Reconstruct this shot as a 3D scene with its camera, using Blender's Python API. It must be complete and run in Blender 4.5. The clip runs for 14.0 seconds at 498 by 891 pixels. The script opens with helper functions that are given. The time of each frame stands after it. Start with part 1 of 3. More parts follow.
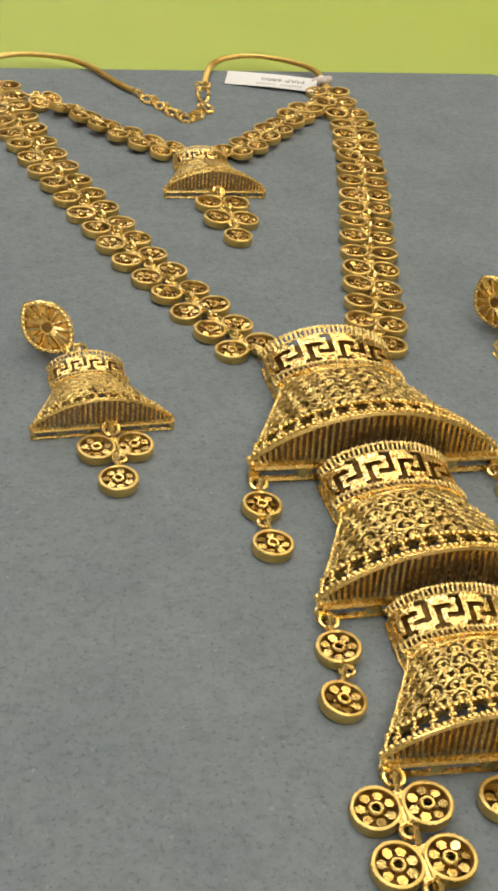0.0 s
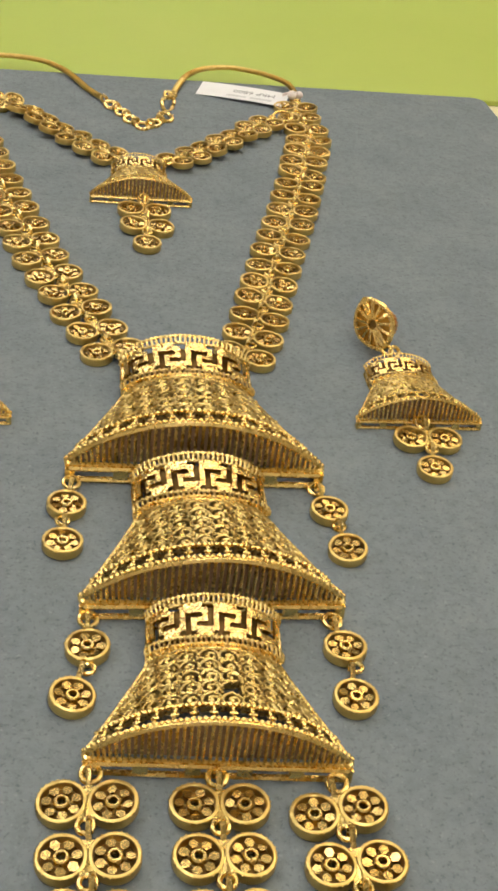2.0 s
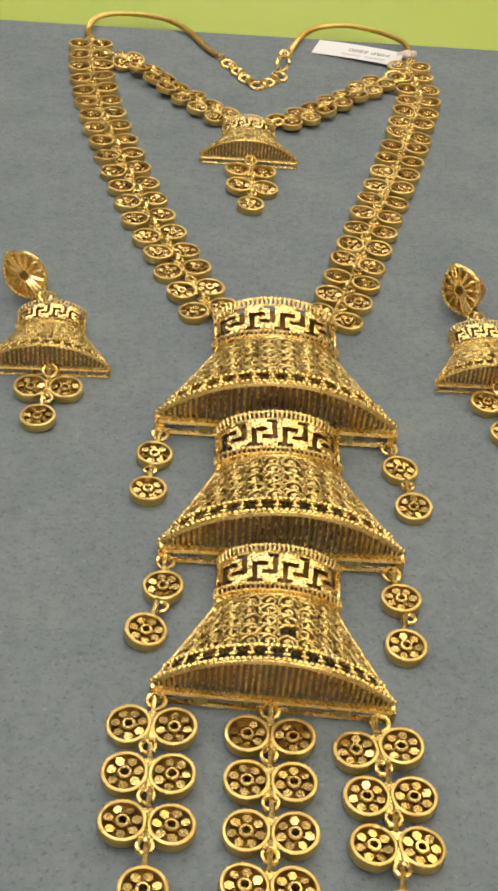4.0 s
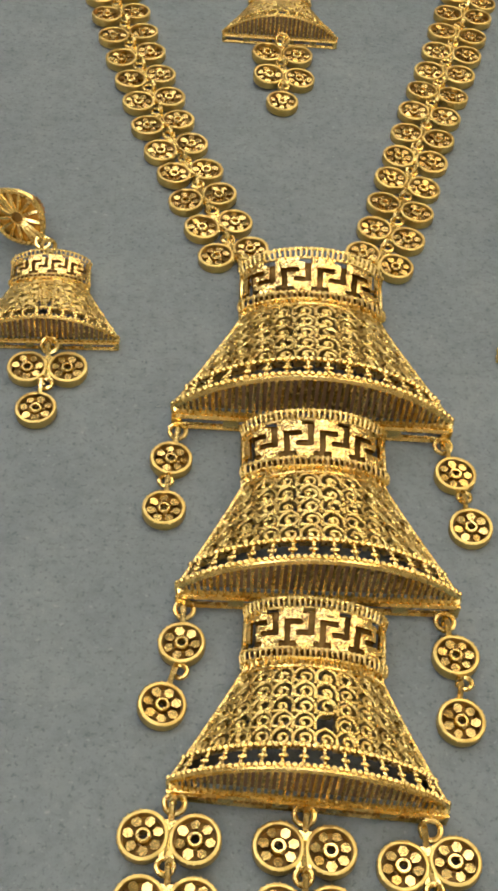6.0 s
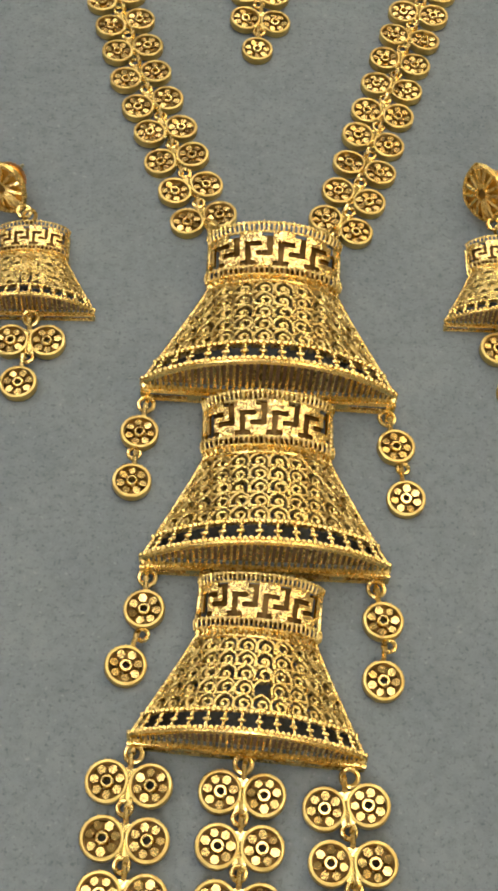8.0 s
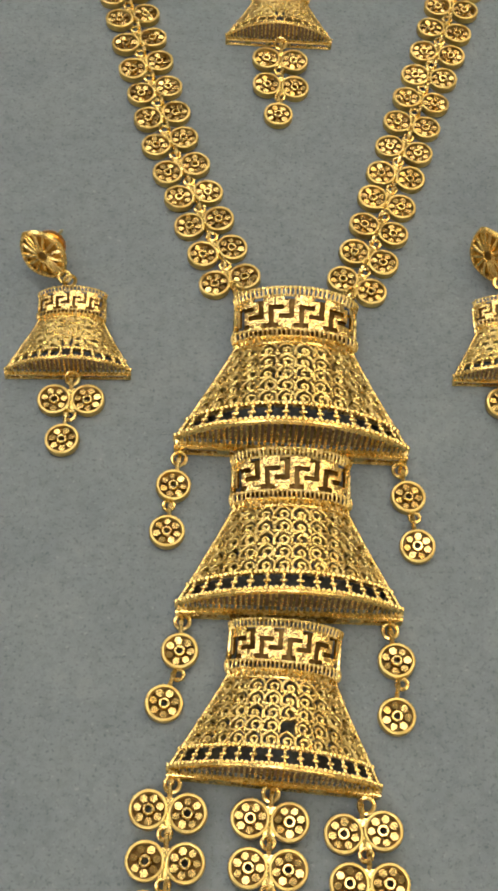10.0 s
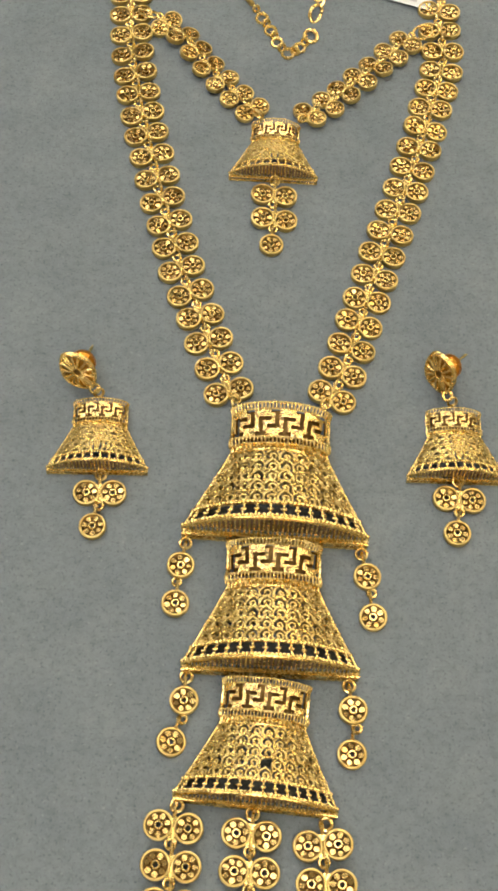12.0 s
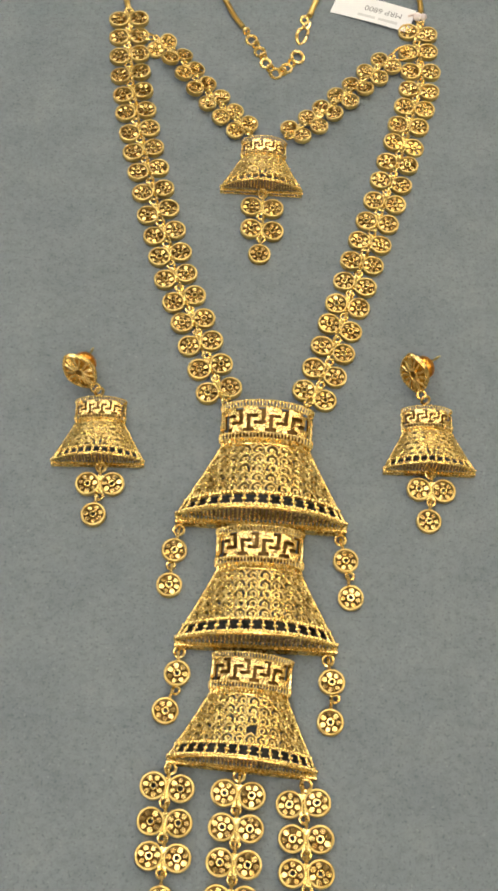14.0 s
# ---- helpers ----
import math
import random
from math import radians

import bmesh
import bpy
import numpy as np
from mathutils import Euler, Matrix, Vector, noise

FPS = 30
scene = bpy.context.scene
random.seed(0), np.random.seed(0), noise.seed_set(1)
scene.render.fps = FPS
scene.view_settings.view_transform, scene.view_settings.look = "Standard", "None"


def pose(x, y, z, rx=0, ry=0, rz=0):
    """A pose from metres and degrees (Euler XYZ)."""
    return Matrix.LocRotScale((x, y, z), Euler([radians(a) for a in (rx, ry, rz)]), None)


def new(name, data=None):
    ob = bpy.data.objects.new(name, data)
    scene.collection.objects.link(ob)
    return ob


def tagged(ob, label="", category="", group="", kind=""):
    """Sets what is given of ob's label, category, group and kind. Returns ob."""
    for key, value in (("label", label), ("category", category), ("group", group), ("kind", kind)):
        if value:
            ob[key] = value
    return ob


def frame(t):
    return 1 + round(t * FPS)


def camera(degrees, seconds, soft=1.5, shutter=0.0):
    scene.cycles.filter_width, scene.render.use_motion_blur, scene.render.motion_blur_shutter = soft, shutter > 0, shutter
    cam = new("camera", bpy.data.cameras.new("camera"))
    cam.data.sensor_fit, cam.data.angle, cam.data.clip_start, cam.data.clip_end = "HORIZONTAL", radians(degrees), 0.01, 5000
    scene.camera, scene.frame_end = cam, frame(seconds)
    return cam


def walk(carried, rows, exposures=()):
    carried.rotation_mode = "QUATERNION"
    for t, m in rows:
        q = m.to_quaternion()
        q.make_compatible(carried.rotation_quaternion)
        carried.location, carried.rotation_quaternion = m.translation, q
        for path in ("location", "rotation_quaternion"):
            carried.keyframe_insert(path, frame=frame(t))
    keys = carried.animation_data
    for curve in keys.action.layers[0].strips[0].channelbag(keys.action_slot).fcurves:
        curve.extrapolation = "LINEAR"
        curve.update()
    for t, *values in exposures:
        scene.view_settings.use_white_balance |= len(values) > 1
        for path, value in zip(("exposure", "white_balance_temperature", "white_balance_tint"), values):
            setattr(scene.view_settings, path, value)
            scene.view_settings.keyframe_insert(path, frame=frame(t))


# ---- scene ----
cam = camera(22.93, 14.0, soft=3.0)
# seconds, eye in millimetres, turn in degrees
PATH = [
    (0, -94.62, -211.85, 164.52, 54.710, -5.985, -12.614),
    (0.5, -79.58, -216.40, 166.47, 55.176, -5.941, -12.190),
    (1, -63.49, -220.39, 167.84, 55.210, -6.612, -11.196),
    (1.5, -45.84, -222.92, 170.11, 54.957, -6.757, -9.314),
    (2, -31.16, -227.27, 175.02, 54.335, -6.655, -5.933),
    (2.5, -25.85, -239.08, 186.84, 53.358, -5.827, -1.843),
    (2.7, -23.01, -246.74, 189.57, 52.971, -5.861, -1.014),
    (4.8, -20.29, -220.45, 191.81, 47.724, -4.091, 0.783),
    (5, -20.52, -207.61, 185.46, 46.484, -4.079, 0.857),
    (5.5, -21.10, -188.88, 184.94, 43.165, -3.755, 1.093),
    (6, -22.68, -173.85, 200.75, 39.860, -3.757, 1.287),
    (6.5, -26.56, -167.25, 222.08, 35.111, -4.013, 1.758),
    (7, -19.38, -168.52, 252.07, 32.194, -3.597, 1.920),
    (7.5, -15.51, -164.87, 253.17, 31.050, -3.332, 2.140),
    (7.7, -11.28, -160.03, 245.97, 30.756, -3.194, 2.251),
    (9.8, -9.95, -154.58, 274.87, 29.333, -1.783, 2.098),
    (10, -13.68, -155.70, 278.63, 29.415, -1.975, 2.465),
    (10.5, -15.23, -157.72, 286.69, 29.258, -2.210, 3.044),
    (11, -8.88, -158.27, 309.59, 28.830, -2.034, 3.101),
    (11.5, -8.65, -158.59, 343.74, 28.303, -1.753, 3.172),
    (12, -9.80, -162.14, 366.50, 28.076, -1.712, 3.341),
    (12.5, -9.33, -165.27, 387.81, 28.073, -1.579, 3.425),
    (13, -7.78, -167.48, 401.97, 28.004, -1.548, 3.408),
    (13.5, -6.55, -172.28, 407.00, 27.996, -1.772, 3.394),
    (14, -6.22, -178.66, 396.95, 27.896, -1.802, 3.336),
]
walk(cam, [(t, pose(x * 0.001, y * 0.001, z * 0.001, rx, ry, rz)) for t, x, y, z, rx, ry, rz in PATH],
     [(0.0, -0.02), (1.0, 0.0), (2.0, 0.0), (2.5, -0.03), (5.0, 0.03), (5.5, 0.0), (6.5, -0.08), (7.5, -0.06), (10.1, -0.06), (10.45, -0.42), (11.1, -0.4), (11.4, -0.13), (11.8, 0.02), (14.0, 0.07)])

MM = 0.001
TAU = 2 * math.pi

# ---- world and lamps ----
world = bpy.data.worlds.new("world")
scene.world = world
world.use_nodes = True
world.node_tree.nodes["Background"].inputs[0].default_value = (0.9, 0.95, 1.0, 1)
world.node_tree.nodes["Background"].inputs[1].default_value = 0.05
PANEL_GLOW = 8.9


# ---- materials ----
def material(name, color, rough=0.5, metal=0.0):
    m = bpy.data.materials.new(name)
    m.use_nodes = True
    b = m.node_tree.nodes["Principled BSDF"]
    b.inputs["Base Color"].default_value = (*color, 1)
    b.inputs["Roughness"].default_value = rough
    b.inputs["Metallic"].default_value = metal
    return m, m.node_tree, b


def noise_tex(nt, scale, detail=4.0, rough=0.6, vector=None):
    n = nt.nodes.new("ShaderNodeTexNoise")
    n.inputs["Scale"].default_value = scale
    n.inputs["Detail"].default_value = detail
    n.inputs["Roughness"].default_value = rough
    if vector is None:
        c = nt.nodes.new("ShaderNodeTexCoord")
        vector = c.outputs["Object"]
    nt.links.new(vector, n.inputs["Vector"])
    return n.outputs["Fac"]


def ramp(nt, fac, stops):
    r = nt.nodes.new("ShaderNodeValToRGB")
    while len(r.color_ramp.elements) < len(stops):
        r.color_ramp.elements.new(0.5)
    for e, (p, c) in zip(r.color_ramp.elements, stops):
        e.position, e.color = p, (*c, 1)
    nt.links.new(fac, r.inputs["Fac"])
    return r.outputs["Color"]


def mix(nt, a, b, fac, mode="MIX"):
    n = nt.nodes.new("ShaderNodeMix")
    n.data_type, n.blend_type = "RGBA", mode
    if isinstance(fac, float):
        n.inputs[0].default_value = fac
    else:
        nt.links.new(fac, n.inputs[0])
    for v, i in ((a, 6), (b, 7)):
        if isinstance(v, tuple):
            n.inputs[i].default_value = (*v, 1)
        else:
            nt.links.new(v, n.inputs[i])
    return n.outputs[2]


def bump(nt, bsdf, height, strength, distance):
    n = nt.nodes.new("ShaderNodeBump")
    n.inputs["Strength"].default_value = strength
    n.inputs["Distance"].default_value = distance
    nt.links.new(height, n.inputs["Height"])
    nt.links.new(n.outputs["Normal"], bsdf.inputs["Normal"])


def gold(name, bright, deep, rough, relief=0.25, grain=900.0):
    """Plated gold alloy: colour drifts between two tones, with cast grain and uneven polish."""
    m, nt, b = material(name, bright, rough, 1.0)
    tone = noise_tex(nt, 260.0, 3.0)
    nt.links.new(ramp(nt, tone, [(0.3, deep), (0.65, bright)]), b.inputs["Base Color"])
    polish = noise_tex(nt, 700.0, 2.0)
    r = nt.nodes.new("ShaderNodeMapRange")
    r.inputs["To Min"].default_value, r.inputs["To Max"].default_value = rough * 0.6, rough * 1.5
    nt.links.new(polish, r.inputs["Value"])
    nt.links.new(r.outputs["Result"], b.inputs["Roughness"])
    bump(nt, b, noise_tex(nt, grain, 2.0), relief, 0.0002)
    return m


GOLD = gold("gold", (0.885, 0.67, 0.265), (0.785, 0.555, 0.17), 0.25)
GOLD_CAST = gold("gold_cast", (0.82, 0.605, 0.215), (0.70, 0.48, 0.14), 0.33, 0.8, 1400.0)
GOLD_CUT = gold("gold_cut", (0.93, 0.71, 0.30), (0.86, 0.62, 0.22), 0.14, 0.5, 1500.0)
GOLD_WIRE = gold("gold_wire", (0.89, 0.675, 0.26), (0.76, 0.535, 0.17), 0.27, 0.8, 1500.0)
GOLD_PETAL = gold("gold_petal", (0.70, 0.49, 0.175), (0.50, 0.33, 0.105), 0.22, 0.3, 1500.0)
# gold darkened to carry the shade of disc recesses, band slots and stud hubs
GOLD_SHADED = gold("gold_shaded", (0.30, 0.18, 0.06), (0.21, 0.125, 0.038), 0.5, 0.5)
# brown that stands in for dim gold reflections seen between the foot slats
GOLD_GAP_SHADE = gold("gold_gap_shade", (0.42, 0.28, 0.18), (0.33, 0.21, 0.13), 0.6, 0.3)
GOLD_GAP_SHADE.node_tree.nodes["Principled BSDF"].inputs["Metallic"].default_value = 0.25
GOLD_WARM = gold("gold_warm", (0.80, 0.48, 0.12), (0.66, 0.36, 0.07), 0.34, 0.4)
COPPER = gold("gold_copper", (0.80, 0.36, 0.05), (0.70, 0.28, 0.03), 0.28, 0.3)


def board_material():
    m, nt, b = material("grey_felt", (0.25, 0.27, 0.28), 0.92)
    cloud = ramp(nt, noise_tex(nt, 45.0, 5.0, 0.65), [(0.30, (0.180, 0.210, 0.231)), (0.70, (0.225, 0.255, 0.274))])
    mottle = ramp(nt, noise_tex(nt, 330.0, 4.0, 0.7), [(0.30, (0.83, 0.84, 0.85)), (0.55, (1.01, 1.01, 1.01))])
    fleck = noise_tex(nt, 900.0, 4.0, 0.7)
    dark = ramp(nt, fleck, [(0.33, (0.68, 0.70, 0.72)), (0.46, (1.01, 1.01, 1.01))])
    pale = ramp(nt, noise_tex(nt, 760.0, 3.0, 0.6), [(0.62, (0, 0, 0)), (0.74, (1, 1, 1))])
    col = mix(nt, cloud, mottle, 1.0, "MULTIPLY")
    col = mix(nt, col, dark, 1.0, "MULTIPLY")
    col = mix(nt, col, (0.36, 0.38, 0.39), mix(nt, (0, 0, 0), pale, 0.45))
    nt.links.new(col, b.inputs["Base Color"])
    b.inputs["Specular IOR Level"].default_value = 0.15
    bump(nt, b, fleck, 0.38, 0.0004)
    return m


def soft_sheet(name, a, c, rough=0.6, scale=30.0, grain=500.0):
    m, nt, b = material(name, a, rough)
    nt.links.new(ramp(nt, noise_tex(nt, scale, 4.0), [(0.3, a), (0.7, c)]), b.inputs["Base Color"])
    bump(nt, b, noise_tex(nt, grain, 3.0), 0.2, 0.0003)
    return m


FELT = board_material()
GREEN = soft_sheet("lime_green_sheet", (0.40, 0.50, 0.085), (0.43, 0.52, 0.10), 0.5, 9.0)
CREAM = soft_sheet("cream_laminate", (0.80, 0.72, 0.45), (0.84, 0.76, 0.50), 0.4, 6.0)
PAPER = soft_sheet("white_paper", (0.80, 0.80, 0.80), (0.84, 0.84, 0.84), 0.6, 80.0, 900.0)
INK = soft_sheet("grey_ink", (0.22, 0.22, 0.23), (0.30, 0.30, 0.31), 0.7, 900.0)
PALE_INK = soft_sheet("pale_ink", (0.60, 0.60, 0.60), (0.66, 0.66, 0.66), 0.7, 900.0)
THREAD = soft_sheet("pink_white_thread", (0.80, 0.66, 0.62), (0.84, 0.78, 0.74), 0.6, 300.0)
WALL = soft_sheet("warm_wall_paint", (0.68, 0.62, 0.53), (0.72, 0.66, 0.57), 0.7, 2.0, 60.0)
CEILING = soft_sheet("ceiling_paint", (0.60, 0.58, 0.53), (0.64, 0.62, 0.57), 0.8, 2.0, 60.0)
FLOOR = soft_sheet("floor_tiles_brown", (0.16, 0.12, 0.09), (0.20, 0.16, 0.12), 0.4, 3.0, 60.0)
WOOD_WALL = soft_sheet("pale_wood_panelling", (0.62, 0.51, 0.35), (0.68, 0.57, 0.40), 0.5, 3.0, 60.0)
WHITE_METAL = soft_sheet("white_lacquered_metal", (0.75, 0.75, 0.75), (0.8, 0.8, 0.8), 0.4, 20.0, 200.0)


def glow(name, color, strength):
    m, nt, b = material(name, (0.8, 0.8, 0.8), 0.5)
    b.inputs["Emission Color"].default_value = (*color, 1)
    b.inputs["Emission Strength"].default_value = strength
    return m


WARM_DIFFUSER = glow("warm_lit_diffuser", (1.0, 0.84, 0.58), PANEL_GLOW)
DIFFUSER = glow("lit_diffuser", (1.0, 0.98, 0.94), PANEL_GLOW)


# ---- mesh building, in millimetres ----
class Geo:
    def __init__(self):
        self.v, self.f = [], []

    def add(self, verts, faces):
        n = len(self.v)
        self.v += [tuple(p) for p in verts]
        self.f += [tuple(n + i for i in q) for q in faces]

    def tube(self, path, r, sides=6, closed=False, caps=True):
        """A round wire along a path; r is a number or one per point."""
        pts = [Vector(p) for p in path]
        n = len(pts)
        rs = r if isinstance(r, (list, tuple)) else [r] * n
        verts, up = [], None
        for i, p in enumerate(pts):
            a = pts[(i - 1) % n] if closed or i else pts[0]
            b = pts[(i + 1) % n] if closed or i < n - 1 else pts[-1]
            d = (b - a).normalized() if (b - a).length > 1e-9 else Vector((0, 0, 1))
            if up is None:
                up = Vector((0, 0, 1)) if abs(d.z) < 0.9 else Vector((1, 0, 0))
            side = d.cross(up)
            side = side.normalized() if side.length > 1e-6 else d.orthogonal().normalized()
            up = side.cross(d).normalized()
            for k in range(sides):
                w = TAU * k / sides
                verts.append(p + rs[i] * (math.cos(w) * side + math.sin(w) * up))
        faces = []
        for i in range(n if closed else n - 1):
            j = (i + 1) % n
            for k in range(sides):
                m = (k + 1) % sides
                faces.append((i * sides + k, i * sides + m, j * sides + m, j * sides + k))
        if caps and not closed:
            faces.append(tuple(range(sides))[::-1])
            faces.append(tuple((n - 1) * sides + k for k in range(sides)))
        self.add(verts, faces)

    def ribbon(self, path, ups, w, h):
        """A flat strap with eased upper edges; ups are the surface's normals along the path."""
        pts, n, verts, faces = [Vector(p) for p in path], len(path), [], []
        for i, p in enumerate(pts):
            d = (pts[min(i + 1, n - 1)] - pts[max(i - 1, 0)]).normalized()
            side = d.cross(ups[i]).normalized()
            for a, b in ((-0.5, -h), (0.5, -h), (0.5, -0.14), (0.32, 0.0), (-0.32, 0.0), (-0.5, -0.14)):
                verts.append(p + side * (a * w) + ups[i] * b)
        for i in range(n - 1):
            for k in range(6):
                m = (k + 1) % 6
                faces.append((i * 6 + k, i * 6 + m, i * 6 + 6 + m, i * 6 + 6 + k))
        faces += [(5, 4, 3, 2, 1, 0), tuple((n - 1) * 6 + k for k in range(6))]
        self.add(verts, faces)

    def ball(self, c, r, rings=4, sides=6, squash=1.0):
        verts, faces = [(c[0], c[1], c[2] + r * squash)], []
        for i in range(1, rings):
            a = math.pi * i / rings
            for k in range(sides):
                w = TAU * k / sides
                verts.append((c[0] + r * math.sin(a) * math.cos(w), c[1] + r * math.sin(a) * math.sin(w), c[2] + r * squash * math.cos(a)))
        verts.append((c[0], c[1], c[2] - r * squash))
        last = len(verts) - 1
        for k in range(sides):
            m = (k + 1) % sides
            faces.append((0, 1 + k, 1 + m))
            for i in range(rings - 2):
                a, b = 1 + i * sides, 1 + (i + 1) * sides
                faces.append((a + k, b + k, b + m, a + m))
            faces.append((last, 1 + (rings - 2) * sides + m, 1 + (rings - 2) * sides + k))
        self.add(verts, faces)

    def ring(self, c, radius, r, turn=None, around=18, sides=6, stretch=1.0):
        pts = []
        for i in range(around):
            w = TAU * i / around
            p = Vector((radius * math.cos(w), stretch * radius * math.sin(w), 0))
            pts.append(Vector(c) + (turn @ p if turn else p))
        self.tube(pts, r, sides, closed=True)

    def block(self, corners_low, corners_high):
        self.add(list(corners_low) + list(corners_high),
                 [(3, 2, 1, 0), (4, 5, 6, 7), (0, 1, 5, 4), (1, 2, 6, 5), (2, 3, 7, 6), (3, 0, 4, 7)])

    def lathe(self, profile, around=28, c=(0, 0, 0)):
        """A closed profile of (radius, height) turned about z."""
        n, verts, faces = len(profile), [], []
        for i in range(around):
            w = TAU * i / around
            verts += [(c[0] + r * math.cos(w), c[1] + r * math.sin(w), c[2] + z) for r, z in profile]
        for i in range(around):
            j = (i + 1) % around
            for k in range(n):
                m = (k + 1) % n
                faces.append((i * n + k, j * n + k, j * n + m, i * n + m))
        self.add(verts, faces)

    def mesh(self, name, scale=1.0, sharp=35.0):
        me = bpy.data.meshes.new(name)
        me.from_pydata([(x * MM * scale, y * MM * scale, z * MM * scale) for x, y, z in self.v], [], self.f)
        me.polygons.foreach_set("use_smooth", [True] * len(me.polygons))
        me.update()
        if sharp:
            me.set_sharp_from_angle(angle=radians(sharp))
        return me


def part(name, data, mat, parent=None, label="", m=None):
    me = data.mesh(name) if isinstance(data, Geo) else data
    if not me.materials:
        me.materials.append(mat)
    ob = new(name, me)
    ob.parent = parent
    if m is not None:
        ob.matrix_basis = m
    if label:
        ob["label"] = label
    return ob


def place(x, y, z=0.0, rx=0.0, ry=0.0, rz=0.0):
    """A pose from millimetres and degrees."""
    return pose(x * MM, y * MM, z * MM, rx, ry, rz)


def bevel_box(w, d, h, r, base=0.0):
    """A slab with rounded upright corners and eased rims."""
    g, n = Geo(), 5
    outline = []
    for cx, cy, a0 in ((1, 1, 0), (-1, 1, 90), (-1, -1, 180), (1, -1, 270)):
        for i in range(n):
            a = radians(a0 + 90 * i / (n - 1))
            outline.append((cx * (w / 2 - r) + r * math.cos(a), cy * (d / 2 - r) + r * math.sin(a)))
    e = min(0.15 * h, 1.0)
    levels = [(base, e), (base + e, 0.0), (base + h - e, 0.0), (base + h, e)]
    verts = [(x * (1 - 2 * i / w), y * (1 - 2 * i / d), z) for z, i in levels for x, y in outline]
    k = len(outline)
    faces = [tuple(range(k))[::-1], tuple(3 * k + i for i in range(k))]
    for a in range(3):
        for i in range(k):
            j = (i + 1) % k
            faces.append((a * k + i, a * k + j, (a + 1) * k + j, (a + 1) * k + i))
    g.add(verts, faces)
    return g


# ---- the room and the table ----
def structure(name, g, mat, label, category, m=None):
    return tagged(part(name, g, mat, None, "", m), label, category, "", "structure")


def slab(x0, x1, y0, y1, z0, z1):
    g = Geo()
    g.block([(x0, y0, z0), (x1, y0, z0), (x1, y1, z0), (x0, y1, z0)], [(x0, y0, z1), (x1, y0, z1), (x1, y1, z1), (x0, y1, z1)])
    return g


structure("floor", slab(-2200, 2200, -2000, 4600, -800, -760), FLOOR, "dark brown floor under the display table", "floor")
structure("ceiling", slab(-2200, 2200, -2000, 4600, 1900, 1960), CEILING, "pale painted ceiling over the display table", "ceiling")
structure("wall_north", slab(-2300, 2300, 4600, 4700, -800, 1960), WOOD_WALL, "plain pale wood-panelled wall", "wall")
structure("wall_south", slab(-2300, 2300, -2100, -2000, -800, 1960), WALL, "plain warm beige painted wall", "wall")
structure("wall_west", slab(-2300, -2200, -2000, 4600, -800, 1960), WALL, "plain warm beige painted wall", "wall")
structure("wall_east", slab(2200, 2300, -2000, 4600, -800, 1960), WALL, "plain warm beige painted wall", "wall")


def ceiling_light(x, y, w, d):
    top = new("ceiling_light")
    top.matrix_basis = place(x, y, 1885)
    f = Geo()
    for a, b, c, e in ((-w / 2 - 15, w / 2 + 15, -d / 2 - 15, -d / 2), (-w / 2 - 15, w / 2 + 15, d / 2, d / 2 + 15), (-w / 2 - 15, -w / 2, -d / 2, d / 2), (w / 2, w / 2 + 15, -d / 2, d / 2)):
        f.add(*(lambda s: (s.v, s.f))(slab(a, b, c, e, -10, 15)))
    part("frame", f, WHITE_METAL, top)
    part("diffuser", slab(-w / 2, w / 2, -d / 2, d / 2, -4, 6), WARM_DIFFUSER if x > 500 else DIFFUSER, top, "glowing white diffuser")
    return tagged(top, "lit square ceiling panel with white frame", "ceiling light", "ceiling panels")


LIGHTS = ((100, 1980, 440, 380), (30, 450, 430, 560), (-900, 1300, 560, 560), (900, 1300, 560, 560), (-1150, 100, 560, 560), (1150, 100, 560, 560), (-60, -1450, 900, 760),
          (60, 3050, 560, 480), (880, 2380, 420, 420))
for spot in LIGHTS:
    ceiling_light(*spot)

BOARD_TURN = 2.86
table = tagged(new("table"), "cream laminate display table under the grey board", "table")
table.matrix_basis = place(0, 300, -4.2)
part("tabletop", bevel_box(1900, 1500, 30, 40, -30), CREAM, table)
for sx in (-1, 1):
    for sy in (-1, 1):
        part("leg", bevel_box(60, 60, 725.8, 8, -755.8), WHITE_METAL, table, "", place(sx * 860, sy * 660))

BOARD_CORNER = place(144.5, 278.0, 0, 0, 0, BOARD_TURN)
board = part("display_board", bevel_box(310, 520, 4, 5, -4), FELT, None, "", BOARD_CORNER @ place(-155, -260))
tagged(board, "flat grey felt-covered jewellery display board on the table", "display board")
mat_sheet = part("green_mat", bevel_box(1300, 560, 2.4, 3, -4), GREEN, None, "", BOARD_CORNER @ place(-155, 281.5))
tagged(mat_sheet, "smooth lime green sheet lying behind the grey board", "mat")


